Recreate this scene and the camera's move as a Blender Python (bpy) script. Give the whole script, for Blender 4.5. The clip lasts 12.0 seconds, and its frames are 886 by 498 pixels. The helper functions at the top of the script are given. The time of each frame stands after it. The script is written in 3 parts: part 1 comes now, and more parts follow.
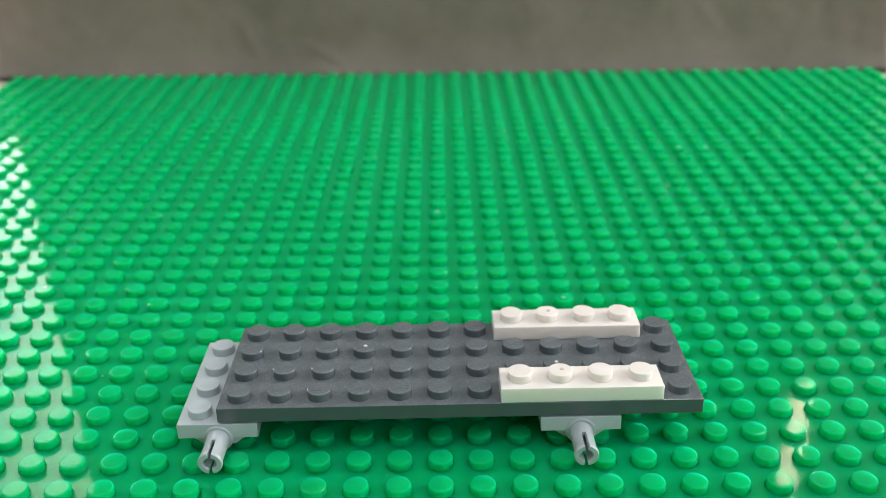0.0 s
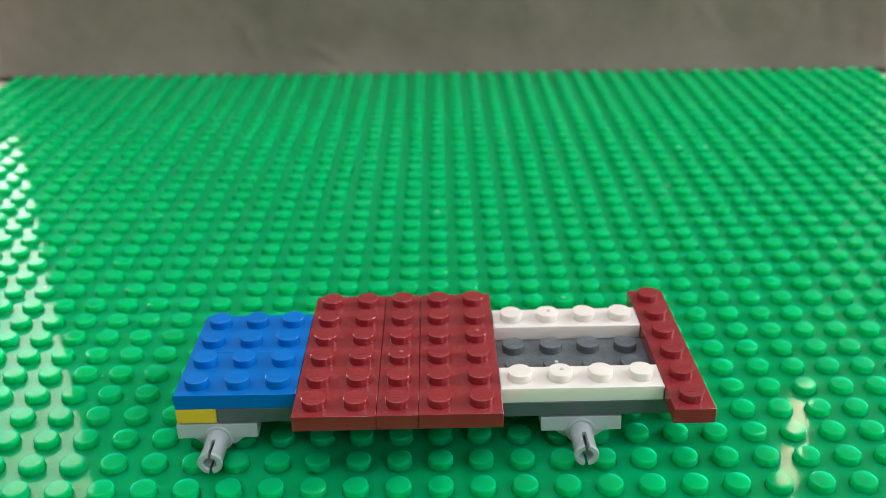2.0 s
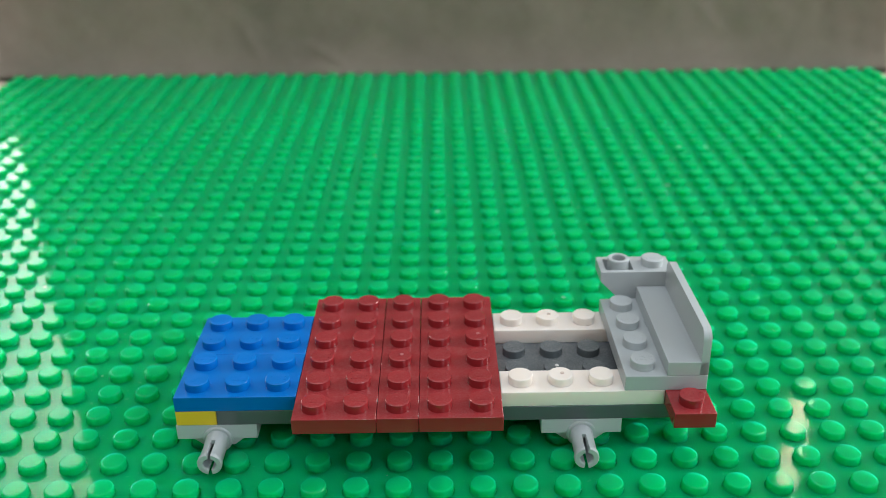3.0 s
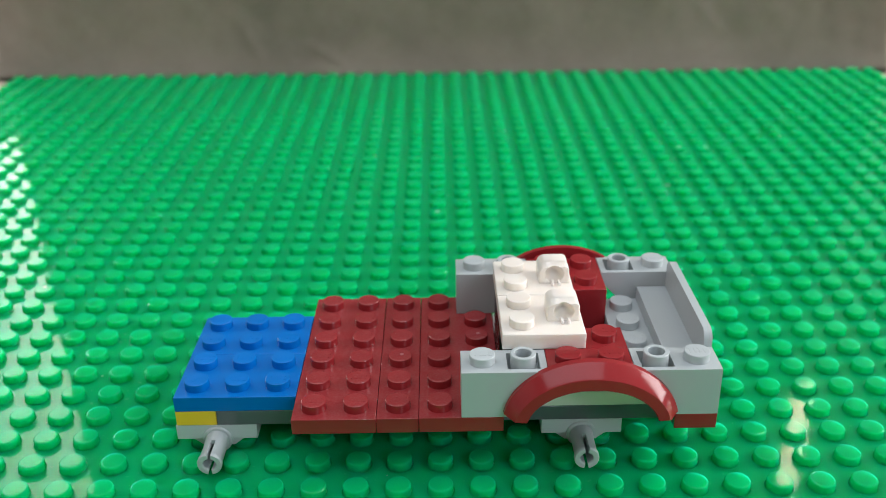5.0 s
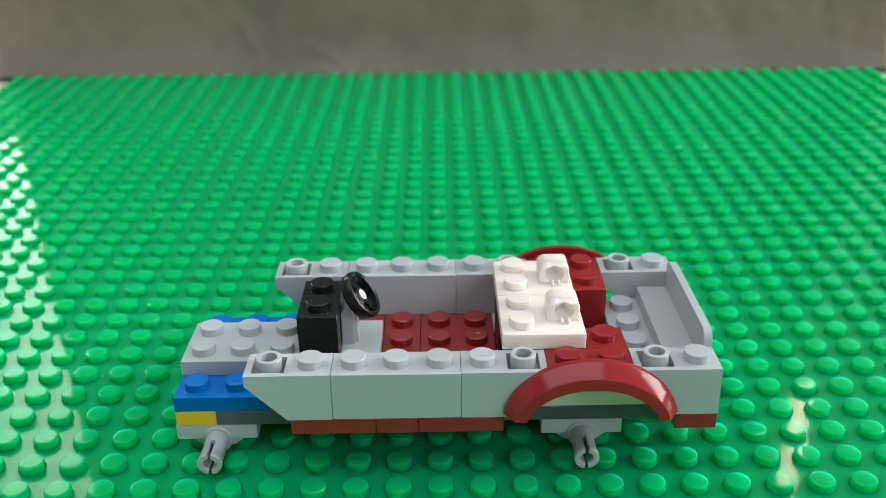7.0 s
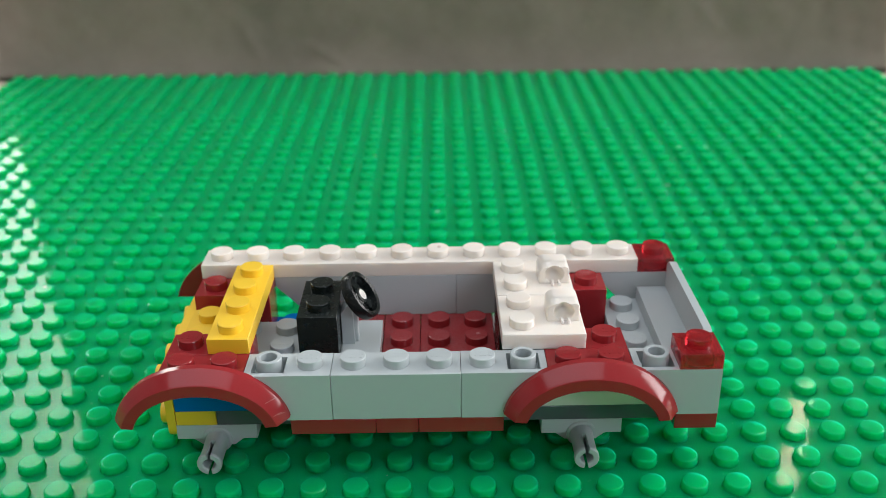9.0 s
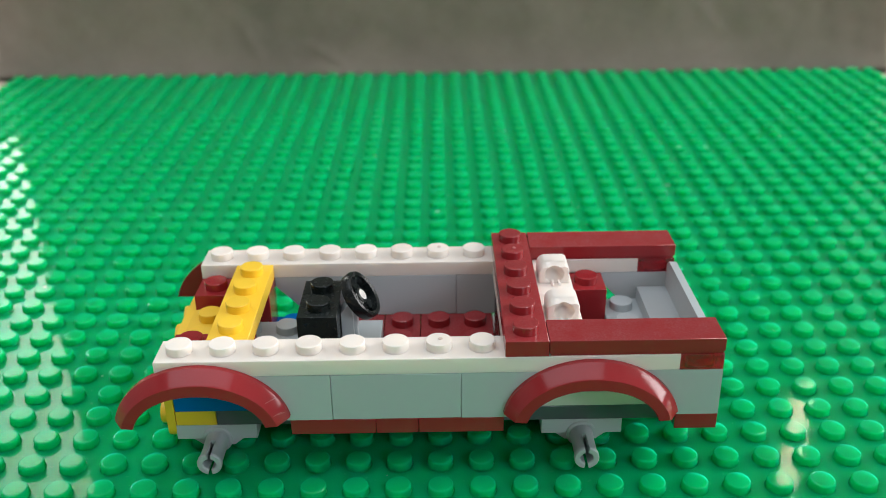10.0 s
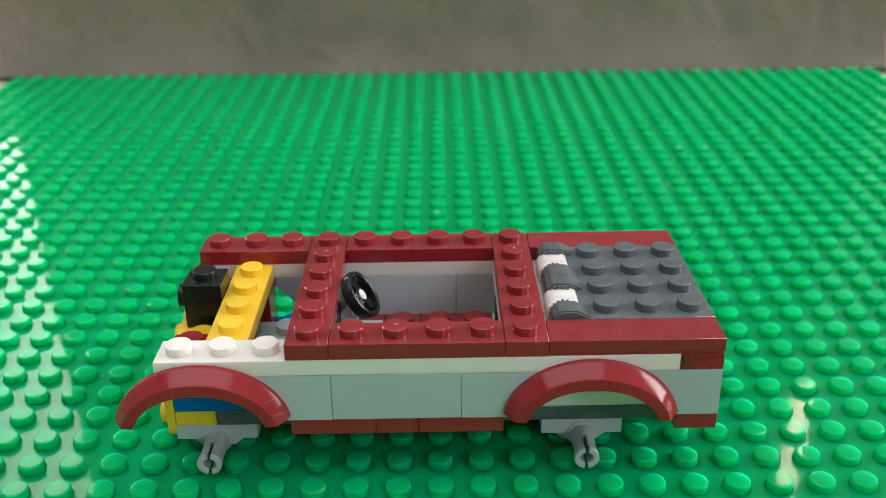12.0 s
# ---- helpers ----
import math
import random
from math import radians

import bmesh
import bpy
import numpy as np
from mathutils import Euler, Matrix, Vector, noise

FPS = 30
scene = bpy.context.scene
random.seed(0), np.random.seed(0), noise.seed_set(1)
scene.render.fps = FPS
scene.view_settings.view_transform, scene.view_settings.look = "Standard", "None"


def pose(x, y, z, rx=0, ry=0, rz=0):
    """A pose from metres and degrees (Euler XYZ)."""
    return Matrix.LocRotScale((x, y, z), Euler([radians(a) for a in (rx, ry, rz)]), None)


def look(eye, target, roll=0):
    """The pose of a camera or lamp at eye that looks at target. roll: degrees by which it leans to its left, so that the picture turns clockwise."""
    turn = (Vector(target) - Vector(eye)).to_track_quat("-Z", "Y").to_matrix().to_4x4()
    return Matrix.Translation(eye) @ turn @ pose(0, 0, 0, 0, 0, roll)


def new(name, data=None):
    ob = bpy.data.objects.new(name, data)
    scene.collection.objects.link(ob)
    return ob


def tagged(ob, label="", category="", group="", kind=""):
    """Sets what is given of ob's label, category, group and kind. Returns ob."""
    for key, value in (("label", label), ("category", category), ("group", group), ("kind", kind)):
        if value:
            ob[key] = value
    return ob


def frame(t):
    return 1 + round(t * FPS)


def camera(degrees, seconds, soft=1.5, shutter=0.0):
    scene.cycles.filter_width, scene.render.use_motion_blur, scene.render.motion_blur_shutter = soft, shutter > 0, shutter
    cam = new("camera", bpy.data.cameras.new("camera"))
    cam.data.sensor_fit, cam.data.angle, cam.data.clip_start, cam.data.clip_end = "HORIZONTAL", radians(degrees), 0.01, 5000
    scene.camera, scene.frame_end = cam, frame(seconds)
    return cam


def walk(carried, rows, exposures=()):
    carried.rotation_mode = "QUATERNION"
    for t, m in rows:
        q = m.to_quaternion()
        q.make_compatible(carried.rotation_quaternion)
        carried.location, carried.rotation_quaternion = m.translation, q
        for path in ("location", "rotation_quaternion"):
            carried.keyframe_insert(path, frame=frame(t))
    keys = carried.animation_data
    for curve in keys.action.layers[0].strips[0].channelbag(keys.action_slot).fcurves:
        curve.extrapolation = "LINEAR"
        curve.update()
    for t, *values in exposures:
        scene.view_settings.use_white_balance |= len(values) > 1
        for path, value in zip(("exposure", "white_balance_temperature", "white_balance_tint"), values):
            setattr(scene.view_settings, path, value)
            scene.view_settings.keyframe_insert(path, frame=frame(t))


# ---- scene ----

# The camera stands still; the toy car grows piece by piece in front of it.
MM = 0.001
cam = camera(50.03, 12.0, soft=0.6)
EYE = Vector((-7.913, -141.589, 119.172)) * MM
YAW, PITCH, LEAN = 0.0052, -0.4506, -0.504
AHEAD = Vector((math.sin(YAW) * math.cos(PITCH), math.cos(YAW) * math.cos(PITCH), math.sin(PITCH)))
cam.data.dof.use_dof, cam.data.dof.focus_distance, cam.data.dof.aperture_fstop = True, 0.182, 18.5
STAND = look(EYE, EYE + AHEAD, LEAN)
walk(cam, [(0, STAND), (12, STAND)], exposures=[(0, 0.34), (7.5, 0.33), (9, 0.20), (10, 0.27), (11, 0.25), (12, 0.34)])

# ---- light: overcast day through four windows of a small room, and an added overhead fill ----
world = bpy.data.worlds.new("world")
scene.world = world
world.use_nodes = True
sky = world.node_tree.nodes.new("ShaderNodeTexSky")
sky.sky_type, sky.sun_disc, sky.sun_elevation, sky.sun_rotation = "NISHITA", False, radians(40), radians(200)
world.node_tree.nodes["Background"].inputs["Strength"].default_value = 0.1
world.node_tree.links.new(sky.outputs["Color"], world.node_tree.nodes["Background"].inputs["Color"])


def window_lamp(name, eye, target, width, height, radiance, color):
    lamp = bpy.data.lights.new(name, "AREA")
    lamp.shape, lamp.size, lamp.size_y = "RECTANGLE", width, height
    lamp.energy, lamp.color = radiance * math.pi * width * height, color
    ob = new(name, lamp)
    ob.matrix_world = look(eye, target)
    return ob


WINDOW_Y, BACK_Y = 1.60, -1.70
window_lamp("window_light_left", (-1.035, WINDOW_Y - 0.02, 1.135), (-1.035, 0, 1.135), 0.53, 1.33, 8.8, (0.94, 1.0, 0.93))
window_lamp("window_light_right", (0.786, WINDOW_Y - 0.02, 1.28), (0.786, 0, 1.28), 0.045, 0.46, 20.0, (1.0, 0.97, 0.78))
window_lamp("window_light_rear", (1.50, BACK_Y + 0.02, 1.30), (1.50, 0, 1.30), 1.20, 0.95, 5.0, (0.80, 0.89, 1.0))
# Added overhead fill to brighten upward faces; no roof window is known here.
window_lamp("roof_window_light", (-0.45, -0.10, 1.83), (-0.45, -0.10, 0), 2.00, 1.60, 1.6, (0.95, 0.98, 1.0))
window_lamp("window_light_side", (2.13, 0.42, 0.95), (0, 0.42, 0.95), 1.00, 1.50, 10.3, (1.0, 0.98, 0.96))


# ---- materials ----
def nodes_of(name):
    m = bpy.data.materials.new(name)
    m.use_nodes = True
    return m, m.node_tree.nodes, m.node_tree.links, m.node_tree.nodes["Principled BSDF"]


def noise_node(ns, ln, scale, detail=3.0, rough=0.6, space="Object"):
    co = ns.new("ShaderNodeTexCoord")
    n = ns.new("ShaderNodeTexNoise")
    n.inputs["Scale"].default_value, n.inputs["Detail"].default_value, n.inputs["Roughness"].default_value = scale, detail, rough
    ln.new(co.outputs[space], n.inputs["Vector"])
    return n.outputs["Fac"]


def ramp(ns, ln, fac, stops):
    r = ns.new("ShaderNodeValToRGB")
    while len(r.color_ramp.elements) < len(stops):
        r.color_ramp.elements.new(0.5)
    for e, (at, c) in zip(r.color_ramp.elements, stops):
        e.position, e.color = at, (*c, 1) if len(c) == 3 else c
    ln.new(fac, r.inputs["Fac"])
    return r.outputs["Color"]


def blend(ns, ln, fac, a, b, mode="MIX"):
    m = ns.new("ShaderNodeMix")
    m.data_type, m.blend_type = "RGBA", mode
    for socket, value in ((m.inputs["Factor"], fac), (m.inputs["A"], a), (m.inputs["B"], b)):
        if isinstance(value, (int, float)):
            socket.default_value = value
        elif isinstance(value, tuple):
            socket.default_value = (*value, 1)
        else:
            ln.new(value, socket)
    return m.outputs["Result"]


def plastic(name, color, rough=0.22, dust=0.15, wave=0.05, gloss=0.5, translucency=0.0, depth=0.002, scuffed=False):
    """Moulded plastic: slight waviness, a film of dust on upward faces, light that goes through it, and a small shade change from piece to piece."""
    m, ns, ln, bsdf = nodes_of(name)
    info = ns.new("ShaderNodeObjectInfo")
    shade = ramp(ns, ln, info.outputs["Random"], [(0, tuple(c * 0.93 for c in color)), (1, tuple(min(1, c * 1.05) for c in color))])
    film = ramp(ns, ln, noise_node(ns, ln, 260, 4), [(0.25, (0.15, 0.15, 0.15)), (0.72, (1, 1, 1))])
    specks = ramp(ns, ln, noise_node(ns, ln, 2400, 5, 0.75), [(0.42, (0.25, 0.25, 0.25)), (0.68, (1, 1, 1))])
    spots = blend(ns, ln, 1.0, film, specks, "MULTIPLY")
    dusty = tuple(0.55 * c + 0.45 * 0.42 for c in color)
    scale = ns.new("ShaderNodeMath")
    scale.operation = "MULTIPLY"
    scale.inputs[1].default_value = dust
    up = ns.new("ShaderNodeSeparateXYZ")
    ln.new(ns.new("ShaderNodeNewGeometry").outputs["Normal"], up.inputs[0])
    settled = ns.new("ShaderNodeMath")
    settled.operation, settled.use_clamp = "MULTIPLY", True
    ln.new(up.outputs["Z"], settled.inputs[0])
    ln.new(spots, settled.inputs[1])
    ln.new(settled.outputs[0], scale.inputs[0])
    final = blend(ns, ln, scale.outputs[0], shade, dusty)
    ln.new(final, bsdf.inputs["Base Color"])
    rr = ramp(ns, ln, noise_node(ns, ln, 700, 4), [(0.3, (rough * 0.93,) * 3), (0.75, (rough * 1.12,) * 3)])
    if scuffed:
        scuffs = ramp(ns, ln, noise_node(ns, ln, 620, 2), [(0.655, (0, 0, 0)), (0.69, (1, 1, 1))])
        rr = blend(ns, ln, scuffs, rr, (0.45, 0.45, 0.45))
    ln.new(rr, bsdf.inputs["Roughness"])
    bump = ns.new("ShaderNodeBump")
    bump.inputs["Strength"].default_value, bump.inputs["Distance"].default_value = wave, 0.0004
    ln.new(noise_node(ns, ln, 190, 2), bump.inputs["Height"])
    ln.new(bump.outputs["Normal"], bsdf.inputs["Normal"])
    bsdf.inputs["IOR"].default_value = 1.53
    bsdf.inputs["Specular IOR Level"].default_value = gloss
    if translucency:
        bsdf.inputs["Subsurface Weight"].default_value = translucency
        bsdf.inputs["Subsurface Radius"].default_value = (0.3, 1.0, 0.6) if color[1] > 0.3 > color[0] else (1.0, 0.9, 0.8)
        bsdf.inputs["Subsurface Scale"].default_value = depth
    return m


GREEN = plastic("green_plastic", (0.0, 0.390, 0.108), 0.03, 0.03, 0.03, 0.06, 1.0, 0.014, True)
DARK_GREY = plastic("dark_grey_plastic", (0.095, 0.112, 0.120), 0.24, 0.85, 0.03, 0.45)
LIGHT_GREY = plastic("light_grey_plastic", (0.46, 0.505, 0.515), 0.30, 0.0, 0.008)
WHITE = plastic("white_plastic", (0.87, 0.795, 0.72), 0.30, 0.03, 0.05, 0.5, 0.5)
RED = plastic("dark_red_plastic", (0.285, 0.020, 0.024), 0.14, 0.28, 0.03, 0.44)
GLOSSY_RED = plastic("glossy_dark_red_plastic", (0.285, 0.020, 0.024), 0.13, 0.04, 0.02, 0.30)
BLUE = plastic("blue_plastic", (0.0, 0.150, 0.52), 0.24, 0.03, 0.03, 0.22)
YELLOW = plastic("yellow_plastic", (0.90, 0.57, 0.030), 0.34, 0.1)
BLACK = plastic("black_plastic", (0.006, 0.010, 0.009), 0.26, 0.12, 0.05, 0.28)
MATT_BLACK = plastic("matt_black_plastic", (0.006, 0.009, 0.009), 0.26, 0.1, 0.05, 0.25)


def clear_red():
    m, ns, ln, bsdf = nodes_of("transparent_red_plastic")
    bsdf.inputs["Base Color"].default_value = (0.90, 0.05, 0.075, 1)
    bsdf.inputs["Transmission Weight"].default_value = 0.85
    bsdf.inputs["Roughness"].default_value = 0.08
    bsdf.inputs["IOR"].default_value = 1.5
    rr = ramp(ns, ln, noise_node(ns, ln, 600, 3), [(0.3, (0.05,) * 3), (0.8, (0.16,) * 3)])
    ln.new(rr, bsdf.inputs["Roughness"])
    return m


CLEAR_RED = clear_red()


def rough_surface(name, stops, scale, grain, rough, depth, distance):
    m, ns, ln, bsdf = nodes_of(name)
    base = ramp(ns, ln, noise_node(ns, ln, scale, 4), stops)
    fine = ramp(ns, ln, noise_node(ns, ln, grain, 3), [(0.3, (0.86,) * 3), (0.7, (1.08,) * 3)])
    ln.new(blend(ns, ln, 1.0, base, fine, "MULTIPLY"), bsdf.inputs["Base Color"])
    bsdf.inputs["Roughness"].default_value = rough
    bump = ns.new("ShaderNodeBump")
    bump.inputs["Strength"].default_value, bump.inputs["Distance"].default_value = depth, distance
    ln.new(noise_node(ns, ln, grain, 3), bump.inputs["Height"])
    ln.new(bump.outputs["Normal"], bsdf.inputs["Normal"])
    return m


CLOTH = rough_surface("grey_brown_cloth", [(0.30, (0.285, 0.254, 0.210)), (0.52, (0.365, 0.322, 0.270)), (0.72, (0.430, 0.374, 0.332))], 14, 1500, 0.95, 0.25, 0.0003)
PAINT = rough_surface("pale_wall_paint", [(0.3, (0.31, 0.30, 0.28)), (0.7, (0.38, 0.365, 0.34))], 3, 220, 0.85, 0.2, 0.001)
WOOD = rough_surface("pale_table_wood", [(0.3, (0.42, 0.30, 0.22)), (0.7, (0.52, 0.39, 0.30))], 9, 160, 0.5, 0.1, 0.0005)
CARPET = rough_surface("beige_carpet", [(0.3, (0.34, 0.30, 0.25)), (0.7, (0.42, 0.37, 0.31))], 6, 300, 0.95, 0.4, 0.003)


# ---- mesh tools (millimetres in, metres out) ----
def box(bm, x0, x1, y0, y1, z0, z1, bevel=0.10):
    made = bmesh.ops.create_cube(bm, size=1, matrix=Matrix.Translation(((x0 + x1) / 2, (y0 + y1) / 2, (z0 + z1) / 2)) @ Matrix.Diagonal((x1 - x0, y1 - y0, z1 - z0, 1)))
    if bevel:
        edges = {e for v in made["verts"] for e in v.link_edges}
        bmesh.ops.bevel(bm, geom=list(edges), offset=bevel, segments=1, affect="EDGES", profile=0.5)


def lathe(bm, rings, m=Matrix(), seg=28):
    """A closed turned solid about z; rings of (radius, height), bottom to top."""
    loops = [[bm.verts.new(m @ Vector((r * math.cos(2 * math.pi * k / seg), r * math.sin(2 * math.pi * k / seg), z))) for k in range(seg)] for r, z in rings]
    for a, b in zip(loops, loops[1:]):
        for k in range(seg):
            bm.faces.new((a[k], a[(k + 1) % seg], b[(k + 1) % seg], b[k]))
    bm.faces.new(loops[0][::-1])
    bm.faces.new(loops[-1])


def ring(bm, section, a0, a1, m=Matrix(), seg=24):
    """A section of (radius, height) swept about z from angle a0 to a1, or all round."""
    whole = abs(a1 - a0) > 2 * math.pi - 1e-4
    loops = []
    for k in range(seg + (not whole)):
        a = a0 + (a1 - a0) * k / seg
        loops.append([bm.verts.new(m @ Vector((r * math.cos(a), r * math.sin(a), z))) for r, z in section])
    n = len(section)
    pairs = list(zip(loops, loops[1:])) + ([(loops[-1], loops[0])] if whole else [])
    for a, b in pairs:
        for k in range(n):
            bm.faces.new((a[k], a[(k + 1) % n], b[(k + 1) % n], b[k]))
    if not whole:
        bm.faces.new(loops[0][::-1])
        bm.faces.new(loops[-1])


def prism(bm, profile, y0, y1):
    """A profile of (x, z) drawn out along y."""
    a = [bm.verts.new((x, y0, z)) for x, z in profile]
    b = [bm.verts.new((x, y1, z)) for x, z in profile]
    n = len(profile)
    for k in range(n):
        bm.faces.new((a[k], a[(k + 1) % n], b[(k + 1) % n], b[k]))
    bm.faces.new(a[::-1])
    bm.faces.new(b)


def finish(name, bm, material, smooth=40):
    bmesh.ops.recalc_face_normals(bm, faces=bm.faces)
    bmesh.ops.scale(bm, vec=(MM, MM, MM), verts=bm.verts)
    me = bpy.data.meshes.new(name)
    bm.to_mesh(me)
    bm.free()
    me.materials.append(material)
    if smooth:
        me.shade_smooth()
        me.set_sharp_from_angle(angle=radians(smooth))
    return me


def part(name, bm, material, parent, label="", smooth=40):
    ob = new(name, bm if isinstance(bm, bpy.types.Mesh) else finish(name, bm, material, smooth))
    ob.parent = parent
    return tagged(ob, label)


def thing(name, label, category, group=""):
    ob = new(name)
    ob.empty_display_size = 0.005
    return tagged(ob, label, category, group)


S, H, GAP = 8.0, 3.25, 0.045          # stud pitch, height of one plate layer, clearance
STUDS = {}


def stud_mesh(material, marked=True, hollow=False):
    marked = marked and material.name not in ("white_plastic", "yellow_plastic")      # the mark is left off white and yellow studs
    key = (material.name, marked, hollow)
    if key not in STUDS:
        bm = bmesh.new()
        if hollow:
            ring(bm, [(1.55, -3.0), (2.4, -3.0), (2.4, 1.6), (2.28, 1.75), (1.65, 1.75), (1.55, 1.65)], 0, 2 * math.pi, seg=28)
        else:
            lathe(bm, [(2.42, -0.2), (2.42, 1.58), (2.36, 1.70), (2.25, 1.75)])
        if marked and not hollow:
            # the moulded mark on each stud, as plain raised strokes
            for k in range(4):
                x = -1.35 + 0.9 * k
                box(bm, x - 0.14, x + 0.14, -0.75, 0.75, 1.70, 1.80, 0)
                if k in (1, 3):
                    box(bm, x + 0.14, x + 0.45, 0.45, 0.73, 1.70, 1.79, 0)
                    box(bm, x + 0.14, x + 0.45, -0.73, -0.45, 1.70, 1.79, 0)
        STUDS[key] = finish("stud", bm, material, 20)
    return STUDS[key]


def stud(parent, material, x, y, z, m=None, hollow=False, marked=True):
    ob = part("hollow_stud" if hollow else "stud", stud_mesh(material, marked, hollow), material, parent)
    ob.matrix_basis = Matrix.Translation(Vector((x, y, z)) * MM) @ (m or Matrix())
    return ob


def block(name, nu, nv, layers, material, label, category, group="", marks=(), studded=True):
    """A plate, brick or tile of nu by nv studs, its corner at the origin."""
    ob = thing(name, label, category, group)
    bm = bmesh.new()
    top = layers * H - 0.03
    if studded:
        box(bm, GAP, nu * S - GAP, GAP, nv * S - GAP, 0, top)
        if material is CLEAR_RED:
            box(bm, 1.5, nu * S - 1.5, 1.5, nv * S - 1.5, 0.2, top - 1.0, 0)
    else:
        box(bm, GAP, nu * S - GAP, GAP, nv * S - GAP, 0.55, top)
        foot = bmesh.new()
        box(foot, GAP + 0.3, nu * S - GAP - 0.3, GAP + 0.3, nv * S - GAP - 0.3, 0, 0.54, 0)
        part("foot_rim", foot, material, ob)
    part("body", bm, material, ob)
    if studded:
        for i in range(nu):
            for j in range(nv):
                on = stud(ob, material, (i + 0.5) * S, (j + 0.5) * S, top)
                if (i, j) in marks:
                    dot = part("mould_mark", MARKS[material.name], material, on, "small pale mould mark")
                    dot.location = (0.3 * MM, 0.1 * MM, 1.8 * MM)
    return ob


MARKS = {}
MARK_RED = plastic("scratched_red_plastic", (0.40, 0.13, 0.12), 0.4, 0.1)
for of, tone in ((DARK_GREY, (0.60, 0.60, 0.58)), (RED, (0.42, 0.12, 0.12)), (WHITE, (0.62, 0.50, 0.42))):
    bm = bmesh.new()
    lathe(bm, [(0.42, -0.1), (0.42, 0.03), (0.3, 0.08)], seg=12)
    MARKS[of.name] = finish("mould_mark", bm, plastic(of.name + "_scuffed", tone, 0.4, 0.1), 20)


# ---- the room, the table, the cloth, the baseplate ----
def slab(name, x0, x1, y0, y1, z0, z1, material, label, category, kind="structure"):
    bm = bmesh.new()
    box(bm, x0 * 1000, x1 * 1000, y0 * 1000, y1 * 1000, z0 * 1000, z1 * 1000, 0)
    return tagged(new(name, finish(name, bm, material, 0)), label, category, "", kind)


def wall_with_openings(name, x0, x1, y0, y1, z0, z1, holes, label):
    """A wall along x with window openings (xa, xb, za, zb) through it, sorted by x."""
    bm = bmesh.new()
    at = x0
    for xa, xb, za, zb in holes:
        for a, b, c, d in ((at, xa, z0, z1), (xa, xb, z0, za), (xa, xb, zb, z1)):
            box(bm, a * 1000, b * 1000, y0 * 1000, y1 * 1000, c * 1000, d * 1000, 0)
        at = xb
    box(bm, at * 1000, x1 * 1000, y0 * 1000, y1 * 1000, z0 * 1000, z1 * 1000, 0)
    return tagged(new(name, finish(name, bm, PAINT, 0)), label, "wall", "", "structure")


FLOOR_Z, TABLE_Z, ROOF_Z = -0.76, -0.0022, 1.85
slab("floor", -2.3, 2.3, -1.95, 1.85, FLOOR_Z - 0.1, FLOOR_Z, CARPET, "beige carpeted floor of a small room", "floor")
# The ceiling is left open only for the added overhead fill.
bm = bmesh.new()
for x0, x1, y0, y1 in ((-2.3, -1.45, -1.95, 1.85), (0.55, 2.3, -1.95, 1.85), (-1.45, 0.55, -1.95, -0.90), (-1.45, 0.55, 0.70, 1.85)):
    box(bm, x0 * 1000, x1 * 1000, y0 * 1000, y1 * 1000, ROOF_Z * 1000, ROOF_Z * 1000 + 100, 0)
tagged(new("ceiling", finish("ceiling", bm, PAINT, 0)), "plain pale painted ceiling with an opening for an added fill light", "ceiling", "", "structure")
slab("wall_west", -2.3, -2.15, -1.7, 1.6, FLOOR_Z, ROOF_Z, PAINT, "plain pale painted wall", "wall")
bm = bmesh.new()
for y0, y1, z0, z1 in ((-1.7, -0.08, FLOOR_Z, ROOF_Z), (0.92, 1.6, FLOOR_Z, ROOF_Z), (-0.08, 0.92, FLOOR_Z, 0.2), (-0.08, 0.92, 1.7, ROOF_Z)):
    box(bm, 2150, 2300, y0 * 1000, y1 * 1000, z0 * 1000, z1 * 1000, 0)
tagged(new("wall_east", finish("wall_east", bm, PAINT, 0)), "pale painted wall with a side window opening", "wall", "", "structure")
wall_with_openings("wall_north", -2.3, 2.3, WINDOW_Y, WINDOW_Y + 0.15, FLOOR_Z, ROOF_Z, [(-1.30, -0.77, 0.47, 1.8), (0.7635, 0.8085, 1.05, 1.51)], "pale painted wall with two window openings")
wall_with_openings("wall_south", -2.3, 2.3, BACK_Y - 0.15, BACK_Y, FLOOR_Z, ROOF_Z, [(0.90, 2.10, 0.82, 1.78)], "pale painted wall with a wide window opening")


def table():
    ob = thing("table", "pale wooden table under the green baseplate", "table")
    bm = bmesh.new()
    box(bm, -480, 480, -560, 620, -32, TABLE_Z * 1000, 2)
    part("tabletop", bm, WOOD, ob)
    for x in (-440, 440):
        for y in (-520, 580):
            bm = bmesh.new()
            box(bm, x - 25, x + 25, y - 25, y + 25, FLOOR_Z * 1000, -32, 2)
            part("leg", bm, WOOD, ob)


table()

CLOTH_Y = 301.0
CREASES = ((-93, 12, 30, 2.63, 0.9), (-57, 7, 26, 2.09, 2.2), (-47, 15, 26, 0.84, 1.4), (60, 18, 60, 0.4, 0.4), (120, 22, 70, 2.4, 0.4), (-150, 25, 60, 0.9, 0.5), (20, 60, 90, 2.7, 1.2))


